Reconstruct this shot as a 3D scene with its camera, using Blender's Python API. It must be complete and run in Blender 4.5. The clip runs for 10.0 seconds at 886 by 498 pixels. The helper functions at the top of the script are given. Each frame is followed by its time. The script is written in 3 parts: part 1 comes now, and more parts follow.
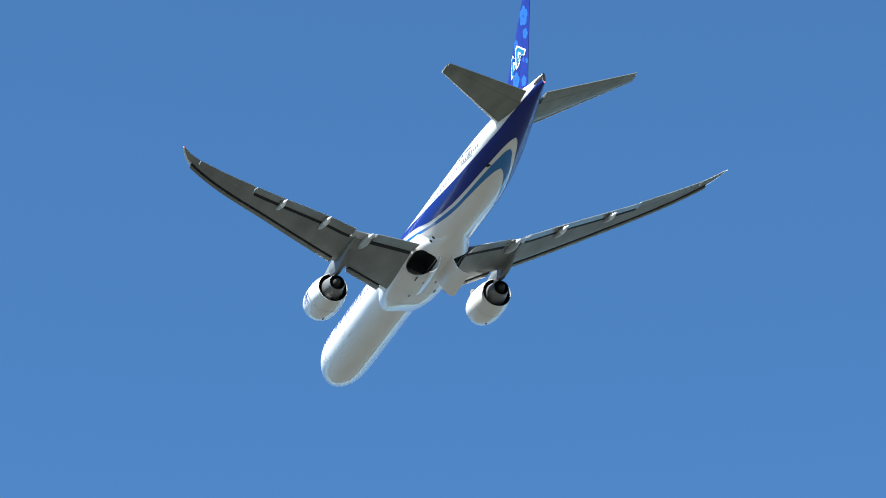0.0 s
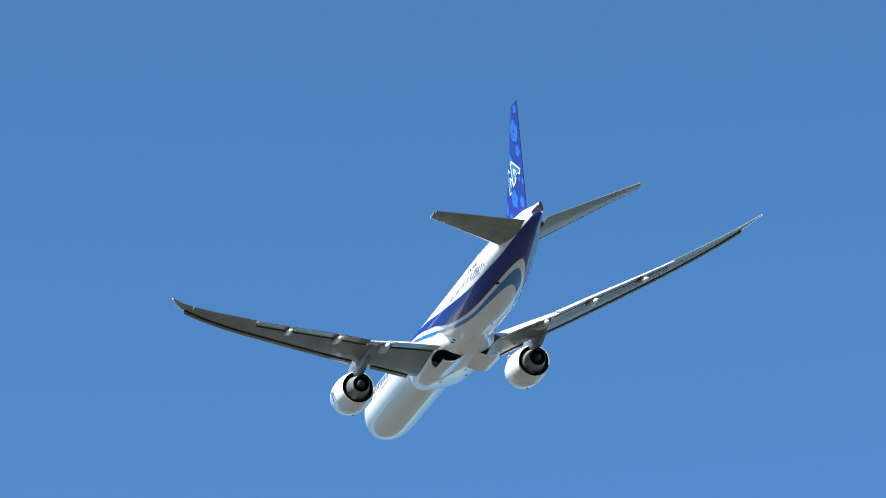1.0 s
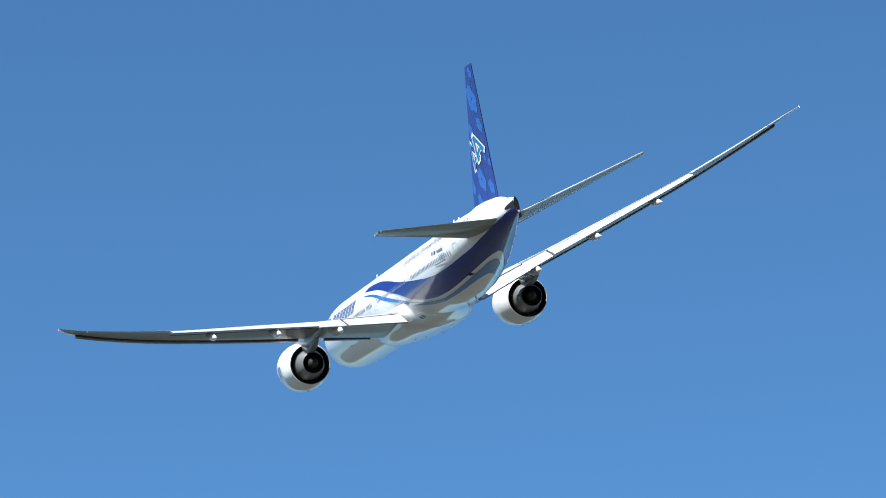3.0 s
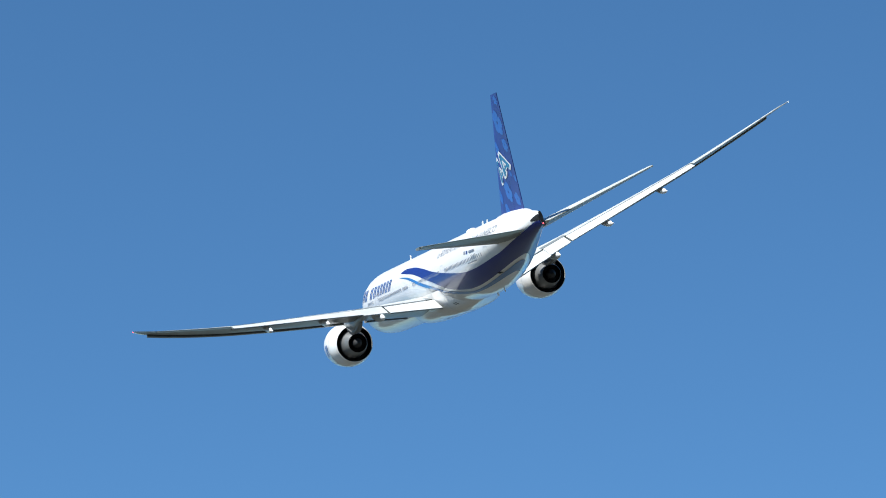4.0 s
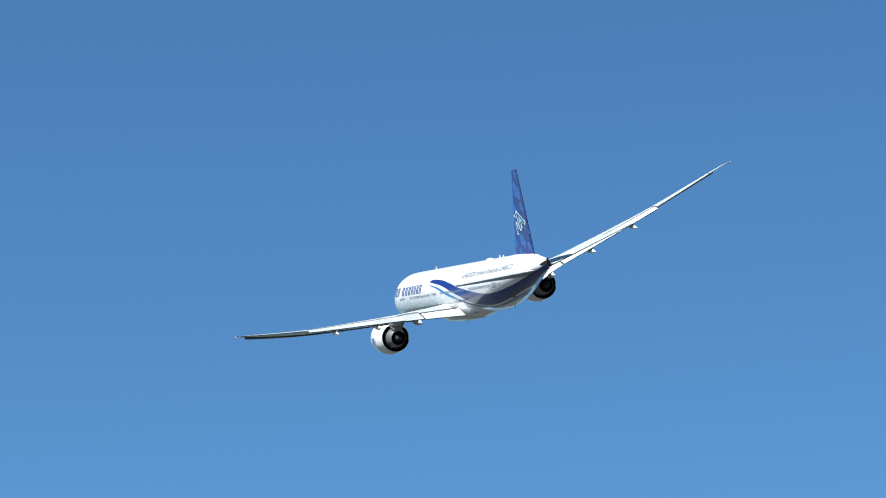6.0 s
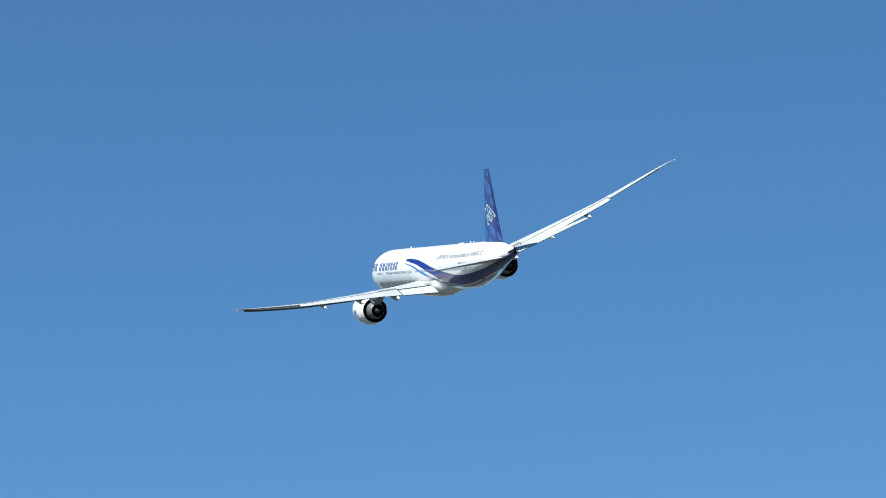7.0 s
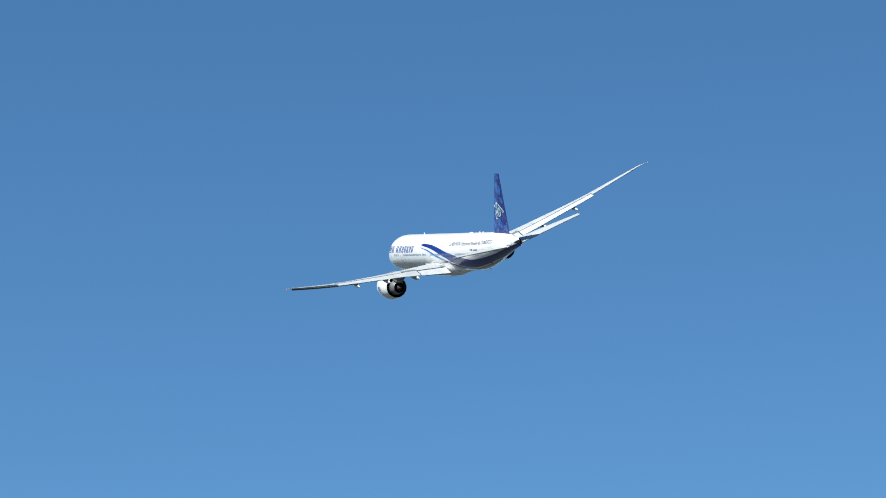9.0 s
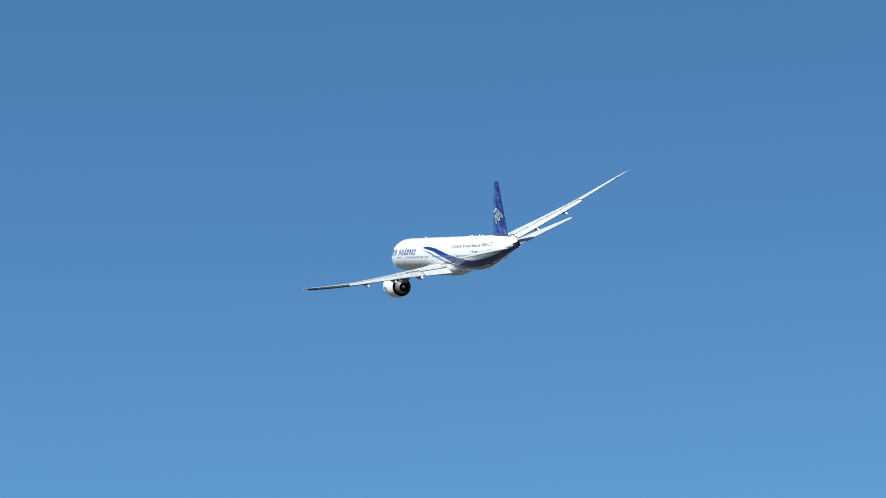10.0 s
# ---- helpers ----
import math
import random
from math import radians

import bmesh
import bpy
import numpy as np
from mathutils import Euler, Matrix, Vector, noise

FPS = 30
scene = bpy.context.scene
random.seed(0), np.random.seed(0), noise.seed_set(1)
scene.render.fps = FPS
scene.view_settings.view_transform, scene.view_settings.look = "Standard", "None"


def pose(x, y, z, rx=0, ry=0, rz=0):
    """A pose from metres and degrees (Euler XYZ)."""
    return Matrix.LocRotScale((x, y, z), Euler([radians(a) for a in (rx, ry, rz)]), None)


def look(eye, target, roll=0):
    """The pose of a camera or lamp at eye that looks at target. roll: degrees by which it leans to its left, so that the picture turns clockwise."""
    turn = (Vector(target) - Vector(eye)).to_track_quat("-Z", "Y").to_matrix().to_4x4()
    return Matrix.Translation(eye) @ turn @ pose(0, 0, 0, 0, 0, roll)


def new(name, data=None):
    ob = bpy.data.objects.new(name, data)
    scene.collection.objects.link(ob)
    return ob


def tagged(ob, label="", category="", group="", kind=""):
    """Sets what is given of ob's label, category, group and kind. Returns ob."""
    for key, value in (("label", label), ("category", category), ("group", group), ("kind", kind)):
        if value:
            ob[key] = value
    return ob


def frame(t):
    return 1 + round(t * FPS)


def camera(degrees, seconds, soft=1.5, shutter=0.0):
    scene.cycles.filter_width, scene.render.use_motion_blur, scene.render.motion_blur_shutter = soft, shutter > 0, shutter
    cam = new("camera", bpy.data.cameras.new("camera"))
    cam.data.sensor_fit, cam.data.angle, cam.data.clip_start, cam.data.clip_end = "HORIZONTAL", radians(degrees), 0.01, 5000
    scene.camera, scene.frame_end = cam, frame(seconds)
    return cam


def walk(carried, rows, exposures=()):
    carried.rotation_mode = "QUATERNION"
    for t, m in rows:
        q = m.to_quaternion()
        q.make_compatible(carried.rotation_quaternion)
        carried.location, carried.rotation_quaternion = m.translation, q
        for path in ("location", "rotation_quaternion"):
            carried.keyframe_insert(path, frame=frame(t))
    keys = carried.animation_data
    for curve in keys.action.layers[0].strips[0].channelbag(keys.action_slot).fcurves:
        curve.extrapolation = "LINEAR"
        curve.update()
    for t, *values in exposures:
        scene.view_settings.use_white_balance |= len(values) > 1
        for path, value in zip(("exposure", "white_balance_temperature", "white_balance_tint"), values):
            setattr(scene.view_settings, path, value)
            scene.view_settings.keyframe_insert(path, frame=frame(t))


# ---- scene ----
# A long lens on a tripod at eye height pans after a climbing airliner.
cam = camera(12.0, 10.0, soft=1.0)

CAM_ROWS = [
    (0.0, pose(0, 0, 1.7, 126.277, 0, -23.784)),
    (0.5, pose(0, 0, 1.7, 120.989, 0, -19.476)),
    (1.0, pose(0, 0, 1.7, 118.090, 0, -16.787)),
    (1.5, pose(0, 0, 1.7, 115.232, 0, -15.185)),
    (2.0, pose(0, 0, 1.7, 112.907, 0, -13.405)),
    (2.5, pose(0, 0, 1.7, 111.084, 0, -12.458)),
    (2.7, pose(0, 0, 1.7, 110.086, 0, -11.838)),
    (3.0, pose(0, 0, 1.7, 109.207, 0, -11.108)),
    (3.3, pose(0, 0, 1.7, 108.431, 0, -10.424)),
    (3.6, pose(0, 0, 1.7, 107.740, 0, -9.779)),
    (3.8, pose(0, 0, 1.7, 107.319, 0, -9.368)),
    (4.0, pose(0, 0, 1.7, 107.045, 0, -8.729)),
    (4.5, pose(0, 0, 1.7, 106.436, 0, -8.101)),
    (5.0, pose(0, 0, 1.7, 105.850, 0, -7.278)),
    (5.5, pose(0, 0, 1.7, 105.811, 0, -5.810)),
    (6.0, pose(0, 0, 1.7, 104.773, 0, -5.244)),
    (6.3, pose(0, 0, 1.7, 104.437, 0, -4.899)),
    (6.6, pose(0, 0, 1.7, 104.122, 0, -4.557)),
    (6.9, pose(0, 0, 1.7, 103.827, 0, -4.218)),
    (7.3, pose(0, 0, 1.7, 103.462, 0, -3.770)),
    (7.5, pose(0, 0, 1.7, 103.253, 0, -3.426)),
    (8.0, pose(0, 0, 1.7, 103.265, 0, -2.638)),
    (8.5, pose(0, 0, 1.7, 103.082, 0, -1.854)),
    (9.0, pose(0, 0, 1.7, 102.470, 0, -1.136)),
    (9.5, pose(0, 0, 1.7, 102.212, 0, -0.337)),
    (10.0, pose(0, 0, 1.7, 102.042, 0, 0.187)),
]
walk(cam, CAM_ROWS, exposures=[(0.0, 1.74, 5450, -8), (1.0, 1.52, 5450, -8), (1.5, 1.36, 5450, -8), (2.5, 1.19, 5450, -8), (3.8, 0.93, 5450, -8), (4.5, 0.83, 5450, -8), (6.2, 0.80, 5450, -8), (7.5, 0.69, 5450, -8), (10.0, 0.59, 5450, -8)])

# where the airliner flies, nose along its own +Y
AIR_ROWS = [
    (0.0, pose(154.39, 353.11, 285.77, 8.93, -10.25, -6.15)),
    (0.5, pose(135.08, 378.27, 243.91, 9.08, -12.80, -6.22)),
    (1.0, pose(117.03, 382.84, 205.64, 9.86, -14.58, -5.79)),
    (1.5, pose(100.68, 376.68, 175.41, 10.48, -15.96, -5.27)),
    (2.0, pose(86.36, 362.36, 150.35, 10.63, -17.29, -4.61)),
    (2.5, pose(73.55, 345.35, 130.09, 10.76, -18.51, -3.81)),
    (2.7, pose(68.76, 336.73, 123.19, 10.95, -19.25, -3.62)),
    (3.0, pose(63.25, 329.49, 115.13, 11.41, -20.10, -3.25)),
    (3.3, pose(59.91, 331.77, 111.23, 11.94, -20.92, -2.99)),
    (3.6, pose(58.77, 345.75, 111.62, 12.22, -21.48, -2.48)),
    (3.8, pose(58.94, 361.04, 113.87, 11.97, -21.69, -1.83)),
    (4.0, pose(58.55, 372.47, 114.87, 12.02, -22.08, -1.38)),
    (4.5, pose(56.56, 401.32, 117.50, 12.40, -22.37, 0.20)),
    (5.0, pose(54.82, 435.06, 121.62, 12.49, -22.08, 1.08)),
    (5.5, pose(53.38, 466.15, 124.17, 12.26, -22.11, 2.13)),
    (6.0, pose(49.79, 498.24, 128.85, 12.65, -21.91, 3.51)),
    (6.3, pose(47.60, 518.64, 131.57, 12.78, -21.78, 4.08)),
    (6.6, pose(45.15, 539.22, 134.36, 12.99, -21.58, 4.79)),
    (6.9, pose(42.35, 558.94, 136.96, 13.05, -21.40, 5.56)),
    (7.3, pose(37.88, 580.39, 139.36, 12.79, -21.39, 6.65)),
    (7.5, pose(35.38, 589.83, 140.30, 12.61, -21.48, 7.28)),
    (8.0, pose(29.58, 622.43, 143.89, 12.71, -21.53, 8.38)),
    (8.5, pose(22.98, 650.83, 147.16, 12.63, -21.73, 9.44)),
    (9.0, pose(16.01, 682.32, 152.17, 12.63, -21.76, 10.47)),
    (9.5, pose(8.66, 712.65, 155.95, 12.33, -21.93, 11.67)),
    (10.0, pose(0.30, 744.92, 159.76, 11.89, -22.37, 12.90)),
]

# ---- world and sun ----
SUN_WAY = Vector((-0.59, -0.304, 0.746)).normalized()
world = bpy.data.worlds.new("sky")
scene.world = world
world.use_nodes = True
wn = world.node_tree.nodes
sky = wn.new("ShaderNodeTexSky")
sky.sky_type = "NISHITA"
sky.sun_disc = False
sky.sun_elevation = math.asin(SUN_WAY.z)
sky.sun_rotation = math.atan2(SUN_WAY.x, SUN_WAY.y)
sky.altitude = 3000
sky.air_density = 1.0
sky.dust_density = 0.0
sky.ozone_density = 5.4
world.node_tree.links.new(sky.outputs[0], wn["Background"].inputs[0])
wn["Background"].inputs[1].default_value = 0.067
sun = new("sun", bpy.data.lights.new("sun", "SUN"))
sun.data.energy = 5.0
sun.data.angle = radians(0.53)
sun.data.color = (1.0, 0.845, 0.765)
sun.matrix_world = look(SUN_WAY * 100, (0, 0, 0))

# ---- materials ----
def material(name, color, rough=0.35, metal=0.0, coat=0.0, vary=0.06, scale=0.6, bump=0.0, spec=0.5, emit=0.0, shine=0.06):
    """Paint or metal with large stains, fine grain and a slight relief."""
    m = bpy.data.materials.new(name)
    m.use_nodes = True
    n, l = m.node_tree.nodes, m.node_tree.links
    b = n["Principled BSDF"]
    b.inputs["Roughness"].default_value = rough
    b.inputs["Metallic"].default_value = metal
    b.inputs["Coat Weight"].default_value = coat
    b.inputs["Coat Roughness"].default_value = shine
    b.inputs["Specular IOR Level"].default_value = spec
    if emit:
        b.inputs["Emission Color"].default_value = (*color, 1)
        b.inputs["Emission Strength"].default_value = emit
    tc = n.new("ShaderNodeTexCoord")
    big, fine = n.new("ShaderNodeTexNoise"), n.new("ShaderNodeTexNoise")
    mapping = n.new("ShaderNodeMapping")
    mapping.inputs["Scale"].default_value = (1.0, 0.35, 1.0)
    l.new(tc.outputs["Object"], mapping.inputs[0])
    l.new(mapping.outputs[0], big.inputs["Vector"])
    l.new(tc.outputs["Object"], fine.inputs["Vector"])
    big.inputs["Scale"].default_value, fine.inputs["Scale"].default_value = scale, scale * 14
    big.inputs["Detail"].default_value, fine.inputs["Detail"].default_value = 5, 3
    mix = n.new("ShaderNodeMath")
    mix.operation = "MULTIPLY_ADD"
    l.new(fine.outputs[0], mix.inputs[0])
    mix.inputs[1].default_value = 0.35
    l.new(big.outputs[0], mix.inputs[2])
    ramp = n.new("ShaderNodeValToRGB")
    lo, hi = 1 - vary, 1 + vary
    ramp.color_ramp.elements[0].position, ramp.color_ramp.elements[1].position = 0.42, 0.92
    ramp.color_ramp.elements[0].color = (*[min(1, c * lo) for c in color], 1)
    ramp.color_ramp.elements[1].color = (*[min(1, c * hi) for c in color], 1)
    l.new(mix.outputs[0], ramp.inputs[0])
    l.new(ramp.outputs[0], b.inputs["Base Color"])
    r = n.new("ShaderNodeMapRange")
    r.inputs["To Min"].default_value, r.inputs["To Max"].default_value = rough * 0.85, min(1, rough * 1.2)
    l.new(big.outputs[0], r.inputs[0])
    l.new(r.outputs[0], b.inputs["Roughness"])
    if bump:
        bn = n.new("ShaderNodeBump")
        bn.inputs["Strength"].default_value = bump
        bn.inputs["Distance"].default_value = 0.02
        l.new(big.outputs[0], bn.inputs["Height"])
        l.new(bn.outputs[0], b.inputs["Normal"])
    return m


WHITE = material("white_gloss_paint", (0.81, 0.77, 0.735), 0.35, coat=0.55, vary=0.03, spec=0.2, shine=0.03)
NAVY = material("navy_gloss_paint", (0.010, 0.020, 0.17), 0.35, coat=0.32, vary=0.10, spec=0.1, shine=0.025)
AZURE = material("azure_gloss_paint", (0.03, 0.15, 0.42), 0.35, coat=0.8, vary=0.08, spec=0.1, shine=0.025)
FINBLUE = material("royal_blue_fin_paint", (0.018, 0.028, 0.21), 0.4, coat=0.35, vary=0.10, spec=0.2, shine=0.05)
NAMEBLUE = material("blue_name_paint", (0.045, 0.10, 0.30), 0.3, coat=0.1, vary=0.08, spec=0.35)
# flap grey toned pale as if sunlit, for the upper flap skins
FLAP_SUNLIT = material("flap_sunlit_tone", (0.53, 0.525, 0.51), 0.4, coat=0.1, vary=0.10, spec=0.35)
TEAL = material("teal_emblem_paint", (0.03, 0.16, 0.30), 0.3, coat=0.1, vary=0.08, spec=0.35)
FLOWER = material("pale_blue_flower_paint", (0.038, 0.12, 0.44), 0.4, coat=0.35, vary=0.08, spec=0.2, shine=0.05)
# two greys toned dark for the shade under wing and tailplane
GREY = material("grey_wing_shade_tone", (0.20, 0.205, 0.195), 0.4, coat=0.2, vary=0.24, scale=0.5, spec=0.2, shine=0.12)
TAILGREY = material("glossy_grey_tail_shade_tone", (0.19, 0.195, 0.165), 0.40, coat=0.15, vary=0.30, scale=0.5, spec=0.2, shine=0.08)
# dark blue-grey throughout the fan duct
DUCT = material("dark_blue_grey_duct", (0.034, 0.036, 0.044), 0.5, vary=0.3, scale=1.5)
# wing grey toned pale as if sunlit, for upper skins and spoilers
GREY_SUNLIT = material("light_grey_sunlit_tone", (0.46, 0.46, 0.447), 0.45, coat=0.05, vary=0.10, spec=0.3)
METAL = material("bare_aluminium", (0.75, 0.75, 0.76), 0.25, metal=1.0, vary=0.05)
TITAN = material("heat_stained_titanium", (0.20, 0.195, 0.19), 0.5, metal=0.5, vary=0.25, scale=1.2)
# near-black, slightly metallic, for the exhaust plug
PLUG_METAL = material("dark_plug_metal", (0.03, 0.028, 0.028), 0.65, metal=0.2, vary=0.3, scale=1.5)
# near-black for ducts, vents and wells; also paints shade in the wing slots
DARK = material("dark_fill_and_slot_shade", (0.022, 0.022, 0.024), 0.7, vary=0.3, scale=1.5, spec=0.15)
GLASS = material("dark_window_pane", (0.26, 0.26, 0.28), 0.15, coat=0.2)
LETTER = material("grey_lettering_paint", (0.17, 0.18, 0.21), 0.4)
SEAM = material("grey_seam_sealant", (0.60, 0.60, 0.60), 0.5)
RED_LAMP = material("red_position_lamp", (1.0, 0.09, 0.11), 0.3, emit=1.3)
CLEAR_LAMP = material("clear_position_lamp", (1.0, 0.93, 0.88), 0.3, emit=1.2)


# ---- building helpers ----
def part(name, bm, mat, parent=None, label="", smooth=35):
    me = bpy.data.meshes.new(name)
    bmesh.ops.recalc_face_normals(bm, faces=bm.faces)
    bm.to_mesh(me)
    bm.free()
    me.materials.append(mat)
    if smooth:
        me.shade_smooth()
        me.set_sharp_from_angle(angle=radians(smooth))
    ob = new(name, me)
    if parent:
        ob.parent = parent
    return tagged(ob, label)


def loft(rings, closed=True, caps=True, bm=None, skip=None):
    """Skin over rings of points; closed rings wrap round. skip(i, j) leaves a face out."""
    bm = bm or bmesh.new()
    vs = [[bm.verts.new(p) for p in ring] for ring in rings]
    k = len(rings[0])
    for i in range(len(rings) - 1):
        for j in range(k if closed else k - 1):
            if skip and skip(i, j):
                continue
            bm.faces.new((vs[i][j], vs[i][(j + 1) % k], vs[i + 1][(j + 1) % k], vs[i + 1][j]))
    if closed and caps:
        bm.faces.new(vs[0])
        bm.faces.new(vs[-1])
    bmesh.ops.remove_doubles(bm, verts=bm.verts, dist=1e-5)
    return bm


def curve(table):
    """A smooth monotone curve through (a, b) pairs."""
    xs, ys = np.array([r[0] for r in table], float), np.array([r[1] for r in table], float)
    d = np.diff(ys) / np.diff(xs)
    m = np.zeros(len(xs))
    m[0], m[-1] = d[0], d[-1]
    for i in range(1, len(xs) - 1):
        m[i] = 0 if d[i - 1] * d[i] <= 0 else 2 / (1 / d[i - 1] + 1 / d[i])

    def at(x):
        x = min(max(x, xs[0]), xs[-1])
        i = min(max(int(np.searchsorted(xs, x)) - 1, 0), len(xs) - 2)
        h = xs[i + 1] - xs[i]
        u = (x - xs[i]) / h
        return float((2 * u**3 - 3 * u**2 + 1) * ys[i] + (u**3 - 2 * u**2 + u) * h * m[i] + (3 * u**2 - 2 * u**3) * ys[i + 1] + (u**3 - u**2) * h * m[i + 1])
    return at


S0 = 36.0   # the station, metres behind the nose, of the airliner's origin


def at_station(x, s, z):
    return Vector((x, S0 - s, z))


def tube(points, radii, n=10, bm=None):
    rings = []
    for (p, r) in zip(points, radii):
        rings.append([Vector(p) + Vector((r * math.cos(2 * math.pi * k / n), 0, r * math.sin(2 * math.pi * k / n))) for k in range(n)])
    return loft(rings, bm=bm)


# ---- setting ----
def build_ground():
    bm = bmesh.new()
    rings = [0, 40, 120, 300, 700, 1500, 4000, 12000, 40000]
    prev = [bm.verts.new((0, 0, 0))]
    for r in rings[1:]:
        ring = [bm.verts.new((r * math.cos(a), r * math.sin(a), 0)) for a in np.linspace(0, 2 * math.pi, 48, endpoint=False)]
        for k in range(48):
            if len(prev) == 1:
                bm.faces.new((prev[0], ring[k], ring[(k + 1) % 48]))
            else:
                bm.faces.new((prev[k], ring[k], ring[(k + 1) % 48], prev[(k + 1) % 48]))
        prev = ring
    dry = material("dry_grass_ground", (0.064, 0.065, 0.057), 0.95, vary=0.35, scale=0.02, spec=0.1)
    ob = part("ground", bm, dry, smooth=0)
    tagged(ob, "flat dry grassland reaching to the horizon", "ground", kind="structure")


build_ground()

# ---- the airliner ----
airliner = new("airliner")
tagged(airliner, "twin-engine white airliner with navy swoosh, banking after take-off", "airplane")

TOP = curve([(0, -0.95), (0.15, -0.45), (0.5, -0.05), (1.2, 0.55), (2.2, 1.3), (3.2, 2.05), (4.2, 2.6), (5.5, 2.95), (7, 3.07), (9, 3.1), (55, 3.1), (61, 3.02), (64, 2.9), (67, 2.72), (70, 2.45), (72.95, 2.1)])
LOW = curve([(0, -0.95), (0.15, -1.45), (0.5, -1.85), (1.2, -2.3), (2.2, -2.65), (3.2, -2.88), (4.2, -3.0), (5.5, -3.07), (7, -3.1), (49, -3.1), (52, -2.9), (55, -2.45), (58, -1.85), (61, -1.2), (64, -0.6), (67, -0.03), (70, 0.5), (72, 0.82), (72.95, 0.94)])
HALF = curve([(0, 0.0), (0.15, 0.55), (0.5, 1.05), (1.2, 1.65), (2.2, 2.28), (3.2, 2.68), (4.2, 2.92), (5.5, 3.05), (7, 3.09), (9, 3.1), (49, 3.1), (52, 3.08), (55, 2.98), (58, 2.75), (61, 2.4), (64, 1.95), (67, 1.42), (70, 0.8), (72, 0.38), (72.95, 0.14)])
NOSE = curve([(0, -1.5), (9, -0.7), (13, 0.0), (14, 0.0), (80, 0.0)])


def skin(s, phi, lift=0.0):
    """A point of the fuselage's skin: station and degrees up from the keel, negative on the right-hand side."""
    zt, zb, w = TOP(s), LOW(s), HALF(s)
    a = radians(phi)
    return at_station(-(w + lift) * math.sin(a), s + NOSE(s), (zt + zb) / 2 - ((zt - zb) / 2 + lift) * math.cos(a))


def skin_z(s, z, side, lift=0.0):
    zt, zb, w = TOP(s), LOW(s), HALF(s)
    c = min(max(((zt + zb) / 2 - z) / ((zt - zb) / 2), -1), 1)
    return skin(s, side * math.degrees(math.acos(c)), lift)


def build_fuselage():
    st = [0.02, 0.06, 0.15, 0.3, 0.5, 0.8, 1.2, 1.7, 2.2, 2.8, 3.5, 4.2, 5, 6, 7, 8.2, 9.5, 11, 12]
    st += [14, 16, 18, 20, 22, 24, 26, 28, 30, 32, 34.2, 36, 37.7, 39.4, 41, 43, 45, 47, 48] + list(np.linspace(49, 72.95, 33))

    def over_well(i, j):
        return 34.2 <= (st[i] + st[i + 1]) / 2 <= 39.4 and 10 < min(j * 5 + 2.5, 357.5 - j * 5) < 60
    bm = loft([[skin(s, 360 * k / 72) for k in range(72)] for s in st], skip=over_well)
    body = part("fuselage", bm, WHITE, airliner, "glossy white fuselage with navy and azure curves")
    # navy field, white gap, azure band
    navy_top = curve([(23.4, 131), (25, 135), (29.7, 131), (35, 119.5), (39.5, 107), (43.5, 98), (49.4, 87), (54.5, 76), (59.5, 66), (63.4, 60), (67.5, 62), (69.7, 66), (72.9, 84)])
    navy_low = curve([(23.4, 130.6), (27, 124), (30.5, 117), (36.6, 97), (39, 88.5), (43, 69), (47, 57.5), (52.3, 47), (57.2, 35), (60.3, 24.5), (61.8, 17.5), (62.9, 9), (63.4, 0)])
    azure_top = curve([(23.4, 123.4), (27.8, 116), (33.8, 97), (38.3, 81), (41.7, 67), (43.2, 62), (48.7, 47.5), (53.9, 37), (57.2, 27.5), (59.6, 17), (60.9, 9), (61.4, 0)])
    azure_low = curve([(23.4, 122.6), (27.8, 112.5), (33.6, 91.5), (37, 80), (42.2, 60), (46.7, 45), (52.5, 33), (55.3, 23), (57, 14), (57.8, 6), (58.1, 0)])

    def band(lo, hi, s_end, lift, side, full=None):
        ss = list(np.linspace(23.4, s_end - 4, 70)) + list(np.linspace(s_end - 3.9, s_end, 24))
        if full:
            ss += list(np.linspace(s_end + 0.3, full, 40))
        rings = []
        for s in ss:
            a = lo(s) if s < s_end else 0.0
            b = hi(s) if (full or s < s_end) else 0.0
            rings.append([skin(s, side * (a + (max(b, a + 0.02) - a) * k / 22), lift) for k in range(23)])
        return loft(rings, closed=False)
    for side in (1, -1):
        part("navy_swoosh", band(navy_low, navy_top, 63.4, 0.03, side, 72.9), NAVY, body, "navy gloss paint")

    def azure(side):
        ss = list(np.linspace(23.4, 57.5, 70)) + list(np.linspace(57.6, 61.38, 30))
        rings = []
        for s in ss:
            a = azure_low(s) if s < 58.1 else 0.0
            b = max(azure_top(s), a + 0.02)
            rings.append([skin(s, side * (a + (b - a) * k / 12), 0.03) for k in range(13)])
        return loft(rings, closed=False)
    for side in (1, -1):
        part("azure_band", azure(side), AZURE, body, "azure gloss paint")
    # tail cone exhaust on the left-hand side
    rings = []
    for s, a, b in ((71.3, 88, 98), (71.8, 84, 108), (72.4, 80, 118), (72.94, 76, 128)):
        rings.append([skin(s, a + (b - a) * k / 6, 0.05) for k in range(7)])
    part("exhaust_outlet", loft(rings, closed=False), DARK, body, "black exhaust outlet")
    bm = bmesh.new()
    bm.faces.new([bm.verts.new(at_station(0.18 * math.cos(t), 73.0, 1.55 + 0.58 * math.sin(t))) for t in np.linspace(0, 2 * math.pi, 16, endpoint=False)])
    part("exhaust_end", bm, DARK, body, "black exhaust end", smooth=0)
    # windows
    wb = bmesh.new()
